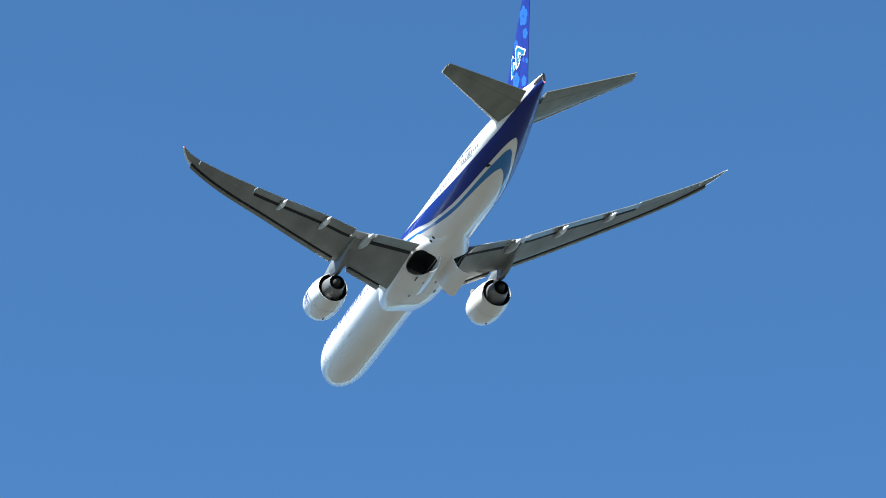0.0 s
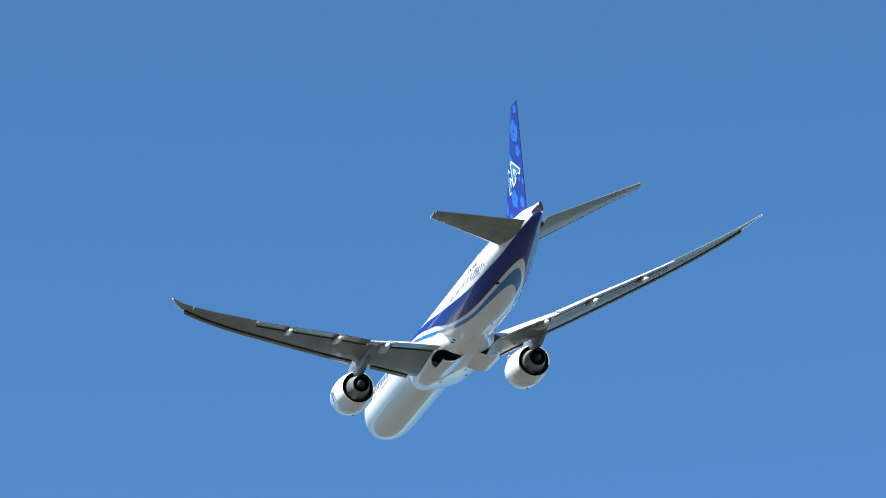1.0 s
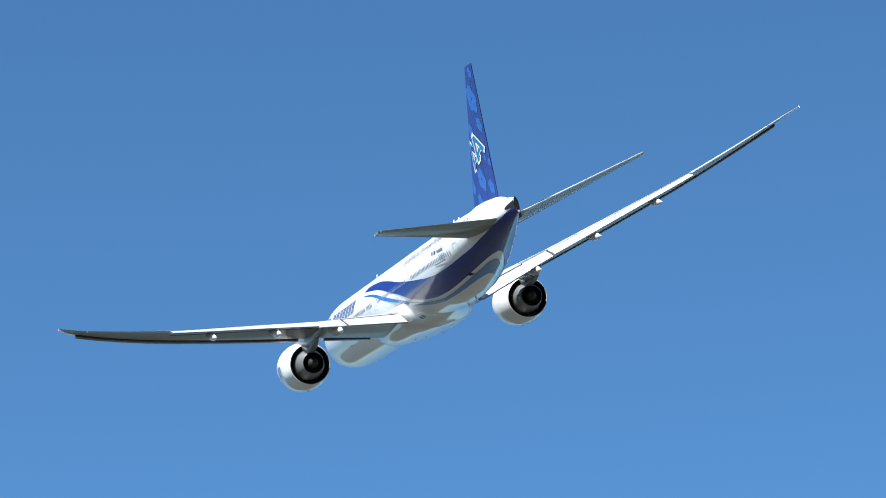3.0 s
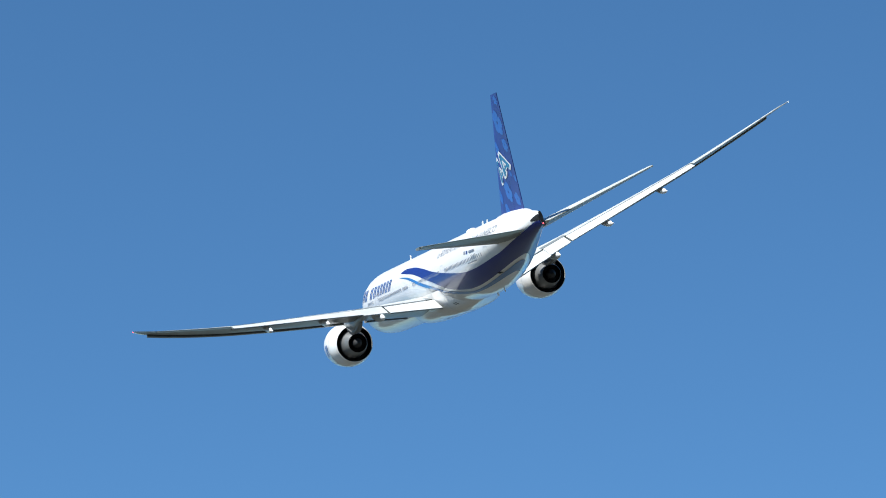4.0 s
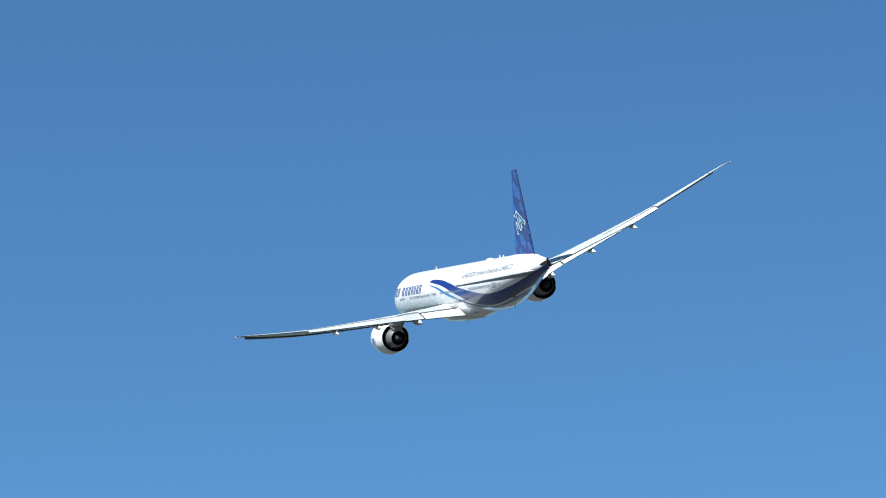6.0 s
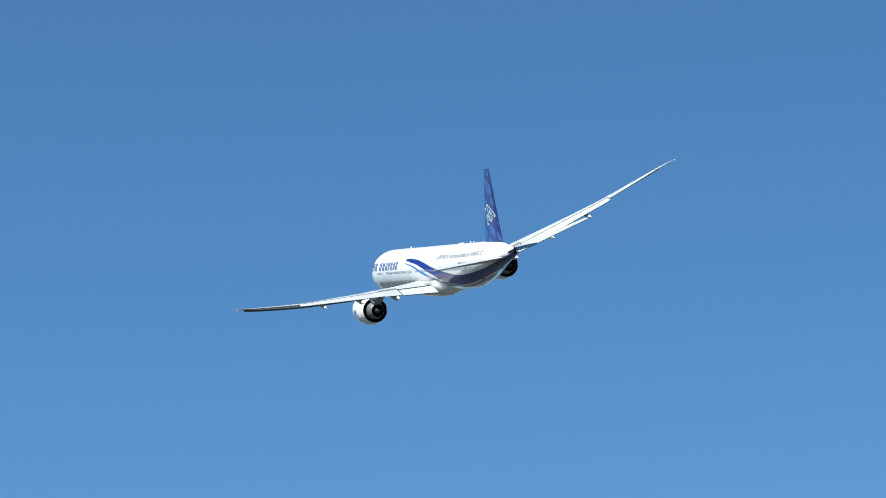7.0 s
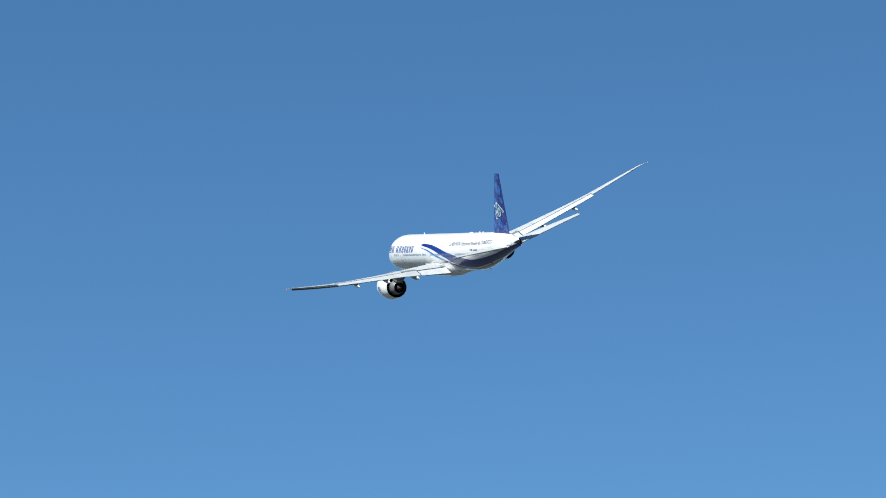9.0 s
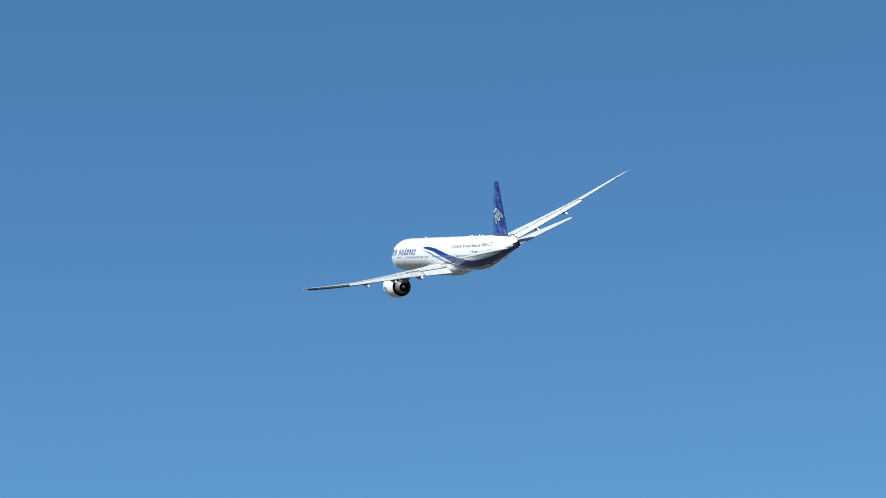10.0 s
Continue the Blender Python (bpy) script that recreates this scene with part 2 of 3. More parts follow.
    rim = [wb.verts.new((0.03, 0.12 * math.copysign(abs(math.cos(a)) ** 0.6, math.cos(a)), 0.17 * math.copysign(abs(math.sin(a)) ** 0.6, math.sin(a)))) for a in np.linspace(0, 2 * math.pi, 12, endpoint=False)]
    wb.faces.new(rim)
    pane = part("window", wb, GLASS, body, smooth=0)
    doors = [5.3, 11.8, 28.9, 43.8, 60.3]
    first = True
    for side in (1, -1):
        for s in np.arange(8.2, 59.0, 0.533):
            if any(abs(s - d) < 1.0 for d in doors) or 31.6 < s < 32.4 or 24.2 < s < 25:
                continue
            p, a, b = skin_z(s, 0.55, side), skin_z(s + 0.1, 0.55, side), skin_z(s, 0.65, side)
            yv, zv = (p - a).normalized(), (b - p).normalized()
            xv = yv.cross(zv)
            if xv.x * side > 0:
                yv, xv = -yv, -xv
            m = Matrix((xv, yv, zv)).transposed().to_4x4()
            m.translation = p
            if first:
                pane.matrix_basis, first = m, False
            else:
                o = pane.copy()
                scene.collection.objects.link(o)
                o.matrix_basis = m
    # doors: proud seams
    for side in (1, -1):
        for d in doors:
            loop_out, loop_in = [], []
            for a in np.linspace(0, 2 * math.pi, 28, endpoint=False):
                cx, cz = (math.copysign(abs(math.cos(a)) ** 0.35, math.cos(a)), math.copysign(abs(math.sin(a)) ** 0.35, math.sin(a)))
                loop_out.append(skin_z(d + 0.56 * cx, 0.15 + 0.98 * cz, side, 0.028))
                loop_in.append(skin_z(d + 0.50 * cx, 0.15 + 0.92 * cz, side, 0.028))
            part("cabin_door", loft([loop_out, loop_in], caps=False), SEAM, body, "grey outlined cabin door")
    for s in (13.6, 20.2, 26.0, 33.0, 40.5, 47.3, 53.0, 58.2, 63.0, 66.4):
        rings = [[skin(s + d, 360 * k / 72, 0.012) for k in range(73)] for d in (-0.012, 0.012)]
        part("skin_joint", loft(rings, closed=False), SEAM, body)
    # antennas along the spine
    for s, h in ((19.2, 0.40), (52.2, 0.34), (54.0, 0.28)):
        rings = []
        for u, k in ((-0.05, 1.0), (0.4, 0.8), (1.0, 0.5)):
            z = TOP(s) + u * h
            c = 0.42 * k
            rings.append([at_station(x, s + 0.3 * u + dy, z) for x, dy in ((0, -c), (0.045, -c * 0.2), (0.02, c), (-0.02, c), (-0.045, -c * 0.2))])
        part("antenna", loft(rings), WHITE, body)
    for s in (48.5, 51.5):
        rings = []
        for u, k in ((-0.1, 1.0), (0.5, 0.75), (1.0, 0.45)):
            z = LOW(s) - u * 0.28
            rings.append([at_station(x, s + 0.25 * u + dy, z) for x, dy in ((0, -0.3 * k), (0.04, 0), (0.02, 0.3 * k), (-0.02, 0.3 * k), (-0.04, 0))])
        part("antenna", loft(rings), WHITE, body)
    # satellite dome
    rings = []
    for ds, w, h in ((-1.0, 0.02, 0.0), (-0.8, 0.33, 0.14), (-0.3, 0.45, 0.22), (0.4, 0.40, 0.2), (0.9, 0.2, 0.08), (1.1, 0.02, 0.0)):
        rings.append([at_station(w * math.cos(a), 47.2 + ds, 3.06 + (h + 0.03) * math.sin(a)) for a in np.linspace(0, math.pi, 9)])
    part("antenna_dome", loft(rings, closed=False), WHITE, body)
    # twin outlets under the left-hand side
    for s in (41.1, 42.0):
        rings = [[skin(s + w * cx, 42 + 3.4 * cz * w / 0.2, 0.42) for cx, cz in ((-1, -0.4), (-0.4, -1), (0.4, -1), (1, -0.4), (1, 0.4), (0.4, 1), (-0.4, 1), (-1, 0.4))] for w in (0.2, 0.02)]
        part("outlet_valve", loft(rings), DARK, body, "small black outlet")
    # marks near the aft door: flag, registration as a bar, a line of small print as a bar
    def plate(s0, s1, z0, z1, side, mat, name, label):
        n = 6
        rows_ = [[skin_z(s0 + (s1 - s0) * k / n, z, side, 0.04) for k in range(n + 1)] for z in (z0, (z0 + z1) / 2, z1)]
        return part(name, loft(rows_, closed=False), mat, body, label, smooth=0)
    for side in (1, -1):
        plate(53.5, 53.9, 1.12, 1.38, side, LETTER, "badge", "small grey badge")
        plate(54.4, 54.85, 1.08, 1.34, side, NAVY, "badge", "small navy badge")
        plate(55.4, 57.2, 1.08, 1.26, side, LETTER, "registration_bar", "dark bar in the place of lettering")
        plate(54.4, 57.3, 0.18, 0.27, side, LETTER, "print_bar", "thin grey bar in the place of print")
        for k in range(4):
            plate(56.0 + 0.42 * k, 56.14 + 0.42 * k, 0.42, 0.86, side, GLASS, "tall_pane", "tall dark pane")
    plate(57.75, 58.3, -1.58, -1.42, 1, DARK, "drain_vent", "small dark vent on the stripe")
    plate(12.5, 13.3, -1.5, -1.38, 1, SEAM, "static_port", "small grey port plate")
    # tail lamp
    bm = bmesh.new()
    bmesh.ops.create_uvsphere(bm, u_segments=10, v_segments=8, radius=0.065)
    bmesh.ops.translate(bm, verts=bm.verts, vec=at_station(0, 73.0, 0.98))
    part("tail_lamp", bm, RED_LAMP, body, "glowing tail lamp")
    # lettering along both sides of the cabin's top
    for side in (1, -1):
        cu = bpy.data.curves.new("lettering", "FONT")
        cu.body = "La R\u00c9UNION, Patrimoine Mondial de l'UNESCO"
        cu.size = 1.0
        cu.shear = 0.25
        cu.offset = 0.0
        tmp = new("lettering_source", cu)
        me = bpy.data.meshes.new_from_object(tmp.evaluated_get(bpy.context.evaluated_depsgraph_get()))
        bpy.data.objects.remove(tmp)
        bpy.data.curves.remove(cu)
        xs = [v.co.x for v in me.vertices]
        x0, x1 = min(xs), max(xs)
        bm = bmesh.new()
        bm.from_mesh(me)
        bpy.data.meshes.remove(me)
        bmesh.ops.subdivide_edges(bm, edges=[e for e in bm.edges if e.calc_length() > 0.5], cuts=2)
        for v in bm.verts:
            u = (v.co.x - x0) / (x1 - x0)
            s = 41.0 + 22.4 * (u if side > 0 else 1 - u)
            v.co = skin_z(s, 1.86 + 0.08 * u + v.co.y * 0.66, side, 0.045)
        part("lettering", bm, LETTER, body, "dark grey italic lettering", smooth=0)
    # the airline's name, as plain slanted blocks
    for side in (1, -1):
        spots = [(0.0, 0.95), (1.4, 0.30), (2.2, 0.95)] + [(4.6 + 1.5 * k, 0.95) for k in range(7)]
        bars = [b for a, w in spots for b in (((a, 0.30),) if w < 0.5 else ((a, 0.30), (a + 0.60, 0.32)))]
        for a, w in bars:
            rings = []
            for k in range(7):
                row = []
                for x in (a + 0.06 * k, a + 0.06 * k + w):
                    s = 4.5 + x if side > 0 else 4.5 + 15.2 - x
                    row.append(skin_z(s, 0.92 + 0.165 * k, side, 0.035))
                rings.append(row)
            part("name_bar", loft(rings, closed=False), NAMEBLUE, body, "blue slanted bar in the place of lettering", smooth=0)
    return body


body = build_fuselage()

# wing plan: station and height over the half-span
LE = curve([(2.0, 25.6), (3.1, 26.4), (9.9, 30.6), (20.0, 37.2), (31.05, 44.6), (31.8, 45.85), (32.4, 47.35)])
TE = curve([(2.0, 39.7), (3.2, 39.7), (10.0, 39.45), (14.0, 40.75), (23.0, 43.35), (30.0, 45.75), (31.2, 46.5), (32.4, 47.75)])
MID = curve([(2.0, -2.15), (3.1, -1.95), (10.0, -0.6), (14.0, 0.15), (20.0, 1.35), (23.0, 2.0), (28.0, 3.28), (31.0, 4.13), (32.4, 4.56)])
THICK = curve([(2.0, 0.135), (10.0, 0.11), (20.0, 0.10), (31.0, 0.085), (32.4, 0.07)])
TWIST = curve([(2.0, 2.0), (10.0, 0.0), (20.0, -2.2), (32.4, -4.0)])


def foil(x, u, up):
    """A point of the wing's section at half-span x, u of the chord from the nose, on the upper or lower side."""
    le, te = LE(x), TE(x)
    c = te - le
    t = THICK(x) * c
    h = 5 * t * (0.2969 * math.sqrt(u) - 0.126 * u - 0.3516 * u * u + 0.2843 * u**3 - 0.1015 * u**4) * (1.05 if up > 0 else 0.85) + 0.028 * u
    camber = 0.035 * c * math.sin(math.pi * min(1, u * 0.9 + 0.05)) * u
    tw = radians(TWIST(x))
    dz = camber + (h if up > 0 else -h)
    return (le + u * c, MID(x) + dz + (0.35 - u) * c * math.tan(tw))


def span_points(a, b, step=1.0):
    n = max(2, int(math.ceil((b - a) / step)) + 1)
    return list(np.linspace(a, b, n))


def wing_piece(side, x0, x1, u0, u1, step=1.0, turn=0.0, shift=(0, 0), hinge=None, plate=False, lift=0.0):
    """A closed piece of the wing between two half-spans and two chord fractions, turned nose-up about its hinge."""
    rings = []
    for x in span_points(x0, x1, step):
        a0 = u0(x) if callable(u0) else u0
        a1 = u1(x) if callable(u1) else u1
        us = [a0 + (a1 - a0) * (0.5 - 0.5 * math.cos(math.pi * k / 13)) for k in range(14)]
        pts = [foil(x, u, 1) for u in reversed(us)] + [foil(x, u, -1) for u in us[(1 if a0 == 0 else 0):]]
        if plate:
            top = [foil(x, u, 1) for u in us[1:]]
            pts = [(s, z + 0.024) for s, z in reversed(top)] + [(s, z - 0.02) for s, z in top]
        if hinge is not None:
            hu = hinge(x) if callable(hinge) else hinge
            hs, hz = foil(x, hu, -1)[0], (foil(x, hu, 1)[1] + foil(x, hu, -1)[1]) / 2
            ca, sa = math.cos(radians(turn)), math.sin(radians(turn))
            pts = [(hs + (s - hs) * ca + (z - hz) * sa + shift[0], hz - (s - hs) * sa + (z - hz) * ca + shift[1]) for s, z in pts]
        rings.append([at_station(side * x, s, z + lift) for s, z in pts])
    return loft(rings)


def flap_start(x):
    return 1 - np.interp(x, [3, 10, 23, 30], [2.55, 2.1, 1.35, 0.95]) / (TE(x) - LE(x))


def slat_end(x):
    return np.interp(x, [4, 10, 20, 30], [1.25, 1.0, 0.7, 0.5]) / (TE(x) - LE(x))


def build_wing(side):
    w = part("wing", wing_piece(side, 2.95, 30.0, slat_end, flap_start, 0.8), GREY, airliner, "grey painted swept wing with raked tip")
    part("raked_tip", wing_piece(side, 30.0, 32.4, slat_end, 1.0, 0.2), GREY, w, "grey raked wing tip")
    # raked tip is carried by the wing; leading edge ahead of it
    part("wing_tip_edge", wing_piece(side, 30.7, 32.38, 0.0, lambda x: slat_end(x) + 0.04, 0.2), METAL, w, "bare metal leading edge")
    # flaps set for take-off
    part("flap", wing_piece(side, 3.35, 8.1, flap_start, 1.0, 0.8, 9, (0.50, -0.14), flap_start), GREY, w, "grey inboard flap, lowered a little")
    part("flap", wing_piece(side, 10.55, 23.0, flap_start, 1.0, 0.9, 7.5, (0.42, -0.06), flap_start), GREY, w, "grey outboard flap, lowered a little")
    # flap tops get a paler plate in place of sunlight
    part("flap_skin", wing_piece(side, 3.35, 8.1, flap_start, 1.0, 0.8, 9, (0.50, -0.14), flap_start, plate=True), FLAP_SUNLIT, w, "upper flap skin in a paler, sunlit grey")
    part("flap_skin", wing_piece(side, 10.55, 23.0, flap_start, 1.0, 0.9, 7.5, (0.42, -0.06), flap_start, plate=True), FLAP_SUNLIT, w, "upper flap skin in a paler, sunlit grey")
    part("flaperon", wing_piece(side, 8.2, 10.45, flap_start, 1.0, 0.7, 10, (0.06, -0.02), flap_start), GREY_SUNLIT, w)
    part("aileron", wing_piece(side, 23.1, 29.9, flap_start, 1.0, 0.9, 0, (0.03, 0.0), flap_start), GREY, w)
    # dark strip on the underside paints the shade of the flap slot
    for a, b, fore, nm in ((3.4, 8.1, -0.55, 0.50), (10.6, 22.95, -0.28, 0.42)):
        rings = []
        for x in span_points(a, b, 0.8):
            c = TE(x) - LE(x)
            row = []
            for d in (fore, 0.0, nm):
                s, zl = foil(x, flap_start(x) + d / c, -1)
                row.append((s, zl - 0.012))
            rings.append([at_station(side * x, s, z) for s, z in row] + [at_station(side * x, s, z + 0.05) for s, z in reversed(row)])
        part("flap_shade_strip", loft(rings), DARK, w, "dark strip painting the shade ahead of the flap")
    # dark rear face paints the shadow in the gap between spoiler and flap
    for a, b in ((3.4, 8.1), (10.6, 22.95)):
        rings = []
        for x in span_points(a, b, 0.8):
            c = TE(x) - LE(x)
            (s, zu), zl = foil(x, flap_start(x) + 0.03 / c, 1), foil(x, flap_start(x), -1)[1]
            rings.append([at_station(side * x, s + d, z) for d, z in ((0, zu - 0.03), (0.02, zu - 0.03), (0.02, zl + 0.03), (0, zl + 0.03))])
        part("slot_shade_face", loft(rings), DARK, w, "dark face painting the shade in the slot above the flap")
    # dark strip under the wing paints the shade of the slat gap
    for a, b in ((4.2, 8.6), (11.0, 30.8)):
        rings = []
        for x in span_points(a, b, 0.9):
            c = TE(x) - LE(x)
            row = [foil(x, slat_end(x) + d / c, -1) for d in (-0.30, 0.14)]
            rings.append([at_station(side * x, s, z - 0.02) for s, z in row] + [at_station(side * x, s, z + 0.03) for s, z in reversed(row)])
        part("slat_shade_strip", loft(rings), DARK, w, "dark strip painting the shade behind the slats")
    # spoilers, toned pale to brighten the wing's sunlit top
    for a, b in [(4.0, 6.0), (6.05, 8.05)] + [(10.7 + 2.44 * k, 10.7 + 2.44 * (k + 1) - 0.05) for k in range(5)]:
        rings = []
        for x in span_points(a, b, 0.7):
            c = TE(x) - LE(x)
            us = [flap_start(x) + d / c for d in (-1.15, -0.7, -0.3, 0.05, 0.24)]
            up = [foil(x, u, 1) for u in us]
            rings.append([at_station(side * x, s, z + 0.03) for s, z in up] + [at_station(side * x, s, z - 0.05) for s, z in reversed(up)])
        part("spoiler", loft(rings), GREY_SUNLIT, w, "spoiler panel in a paler, sunlit grey")
    # upper skins paler, wing below darker: sunlight and shade put into the paint
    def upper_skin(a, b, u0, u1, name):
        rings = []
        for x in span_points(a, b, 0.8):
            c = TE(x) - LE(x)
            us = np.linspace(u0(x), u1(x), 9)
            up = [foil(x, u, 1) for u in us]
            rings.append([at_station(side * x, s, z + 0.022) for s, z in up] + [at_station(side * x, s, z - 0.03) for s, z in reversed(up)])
        part(name, loft(rings), GREY_SUNLIT, w, "upper skin in a paler, sunlit grey")
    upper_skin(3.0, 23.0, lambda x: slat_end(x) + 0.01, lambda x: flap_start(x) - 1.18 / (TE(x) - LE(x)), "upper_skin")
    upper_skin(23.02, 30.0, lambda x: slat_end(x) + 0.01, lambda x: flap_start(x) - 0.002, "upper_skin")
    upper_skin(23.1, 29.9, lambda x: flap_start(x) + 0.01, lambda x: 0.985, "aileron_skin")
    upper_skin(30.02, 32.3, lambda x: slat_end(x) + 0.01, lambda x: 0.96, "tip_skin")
    # slats drooped ahead of the wing
    cuts = [(4.2, 8.6)] + [(11.0 + 3.31 * k, 11.0 + 3.31 * (k + 1) - 0.03) for k in range(6)]
    for a, b in cuts:
        part("slat", wing_piece(side, a, b, 0.0, slat_end, 0.8, -12, (-0.24, -0.14), slat_end), GREY, w, "grey drooped slat")
    part("leading_edge", wing_piece(side, 2.95, 4.15, 0.0, lambda x: slat_end(x) + 0.01, 0.7), WHITE, w)
    part("leading_edge", wing_piece(side, 8.7, 10.95, 0.0, lambda x: slat_end(x) + 0.01, 0.7), GREY, w)
    # flap track fairings
    for x, aft, wd, ln in ((8.85, 39.9, 0.38, 5.0), (14.2, 41.7, 0.27, 4.6), (19.7, 43.3, 0.24, 4.0)):
        rings = []
        zb = foil(x, flap_start(x), -1)[1]
        for u, k, dz in ((0.0, 0.03, 0.10), (0.12, 0.45, -0.02), (0.3, 0.85, -0.20), (0.55, 1.0, -0.40), (0.75, 0.9, -0.53), (0.9, 0.6, -0.62), (1.0, 0.22, -0.68)):
            s = aft - ln + ln * u
            rings.append([at_station(side * x + wd * k * math.cos(t), s, zb + dz + 1.35 * wd * k * math.sin(t)) for t in np.linspace(0, 2 * math.pi, 14, endpoint=False)])
        part("flap_fairing", loft(rings), GREY_SUNLIT, w, "grey flap track fairing")
        rings = []
        for u, k, dz in ((0.62, 1.03, -0.45), (0.75, 0.96, -0.535), (0.86, 0.76, -0.60), (0.93, 0.58, -0.64), (1.0, 0.34, -0.68), (1.06, 0.2, -0.71), (1.12, 0.03, -0.73))[3 if x < 10 else 0:]:
            s = aft - ln + ln * u
            rings.append([at_station(side * x + wd * k * math.cos(t), s, zb + dz + 1.35 * wd * k * math.sin(t)) for t in np.linspace(0, 2 * math.pi, 14, endpoint=False)])
        part("fairing_tail", loft(rings), WHITE, w, "white tail end of a fairing")
    bm = bmesh.new()
    bmesh.ops.create_uvsphere(bm, u_segments=10, v_segments=8, radius=0.06)
    bmesh.ops.translate(bm, verts=bm.verts, vec=at_station(side * 32.38, 47.6, MID(32.4)))
    part("position_lamp", bm, RED_LAMP if side < 0 else CLEAR_LAMP, w, "glowing wing tip lamp")
    return w


for side in (-1, 1):
    build_wing(side)

# belly fairing with the wheel wells
BELLY_W = curve([(22.0, 2.2), (24.0, 2.75), (27.0, 3.3), (31.0, 3.45), (37.0, 3.4), (39.4, 2.95), (41.0, 2.35), (43.0, 1.5), (45.5, 0.7)])
BELLY_Z = curve([(22.0, -2.7), (24.0, -3.2), (27.0, -3.62), (31.0, -3.75), (38.5, -3.68), (41.0, -3.42), (43.0, -3.22), (45.5, -3.02)])
WELL = (34.2, 39.4)


def belly(s, k):
    """k from -1, left-hand flank, to 1."""
    a = k * math.pi / 2
    e = 0.62
    cx, cz = math.copysign(abs(math.sin(a)) ** e, math.sin(a)), abs(math.cos(a)) ** e
    return at_station(BELLY_W(s) * cx, s, -0.9 + (BELLY_Z(s) + 0.9) * cz)


KS = [-1 + k / 72 for k in range(145)]


def build_belly():
    st = sorted(set(list(np.linspace(22, 34.2, 15)) + list(np.linspace(34.2, 39.4, 41)) + list(np.linspace(39.4, 45.5, 10))))

    def open_well(i, j):
        mid = (st[i] + st[i + 1]) / 2
        return abs((mid - 36.8) / 2.6) ** 3 + abs((abs(j + 0.5 - 72) - 28.5) / 25.8) ** 3 < 1
    body_fairing = part("belly_fairing", loft([[belly(s, k) for k in KS] for s in st], closed=False, skip=open_well), WHITE, airliner, "white wing-to-body fairing with wheel wells")
    for side in (-1, 1):
        a, b = KS[72 + side * 2], KS[72 + side * 55]
        lip = [belly(s, k) for s, k in ((WELL[0], a), (WELL[0], b), (WELL[1], b), (WELL[1], a))]
        top = [Vector((p.x, p.y, -1.7)) for p in lip]
        bm = bmesh.new()
        lo, hi = [bm.verts.new(p) for p in lip], [bm.verts.new(p) for p in top]
        for i in range(4):
            bm.faces.new((lo[i], lo[(i + 1) % 4], hi[(i + 1) % 4], hi[i]))
        bm.faces.new(hi)
        part("wheel_well", bm, DARK, body_fairing, "dark wheel well", smooth=0)
    for x, s, ln in ((-1.7, 33.6, 0.5), (-0.5, 32.6, 0.18), (0.9, 32.9, 0.2), (1.6, 30.5, 0.4), (-1.0, 29.0, 0.25)):
        bm = bmesh.new()
        for dx, ds in ((-0.08, -ln), (0.08, -ln), (0.08, ln), (-0.08, ln)):
            bm.verts.new(at_station(x + dx, s + ds, BELLY_Z(s) - 0.03))
        bm.faces.new(bm.verts)
        part("belly_vent", bm, DARK, body_fairing, "small dark belly vent", smooth=0)
    # rim where the fairing's flat bottom turns up, and panel seams across it
    for s in (26.5, 30.0, 33.9, 39.7):
        rings = [[belly(s + d, k * 0.9) + Vector((0, 0, -0.012)) for k in KS] for d in (-0.025, 0.025)]
        part("panel_seam", loft(rings, closed=False), SEAM, body_fairing)
    doors = []
    for side in (-1, 1):
        hinge = belly((WELL[0] + WELL[1]) / 2, KS[72 + side * 3])
        ks = [KS[72 + side * 3 * j] for j in range(1, 19)]
        ss = np.linspace(WELL[0] + 0.03, WELL[1] - 0.03, 7)
        outer = [[belly(s, k) - hinge - Vector((0, 0, 0.015)) for k in ks] for s in ss]
        rings = [row + [p + Vector((0, 0, 0.07)) for p in reversed(row)] for row in outer]
        door = part("wheel_door", loft(rings), WHITE, airliner, "white wheel-well door swinging shut")
        door.location = hinge
        doors.append((door, hinge, side))
    return doors


wheel_doors = build_belly()


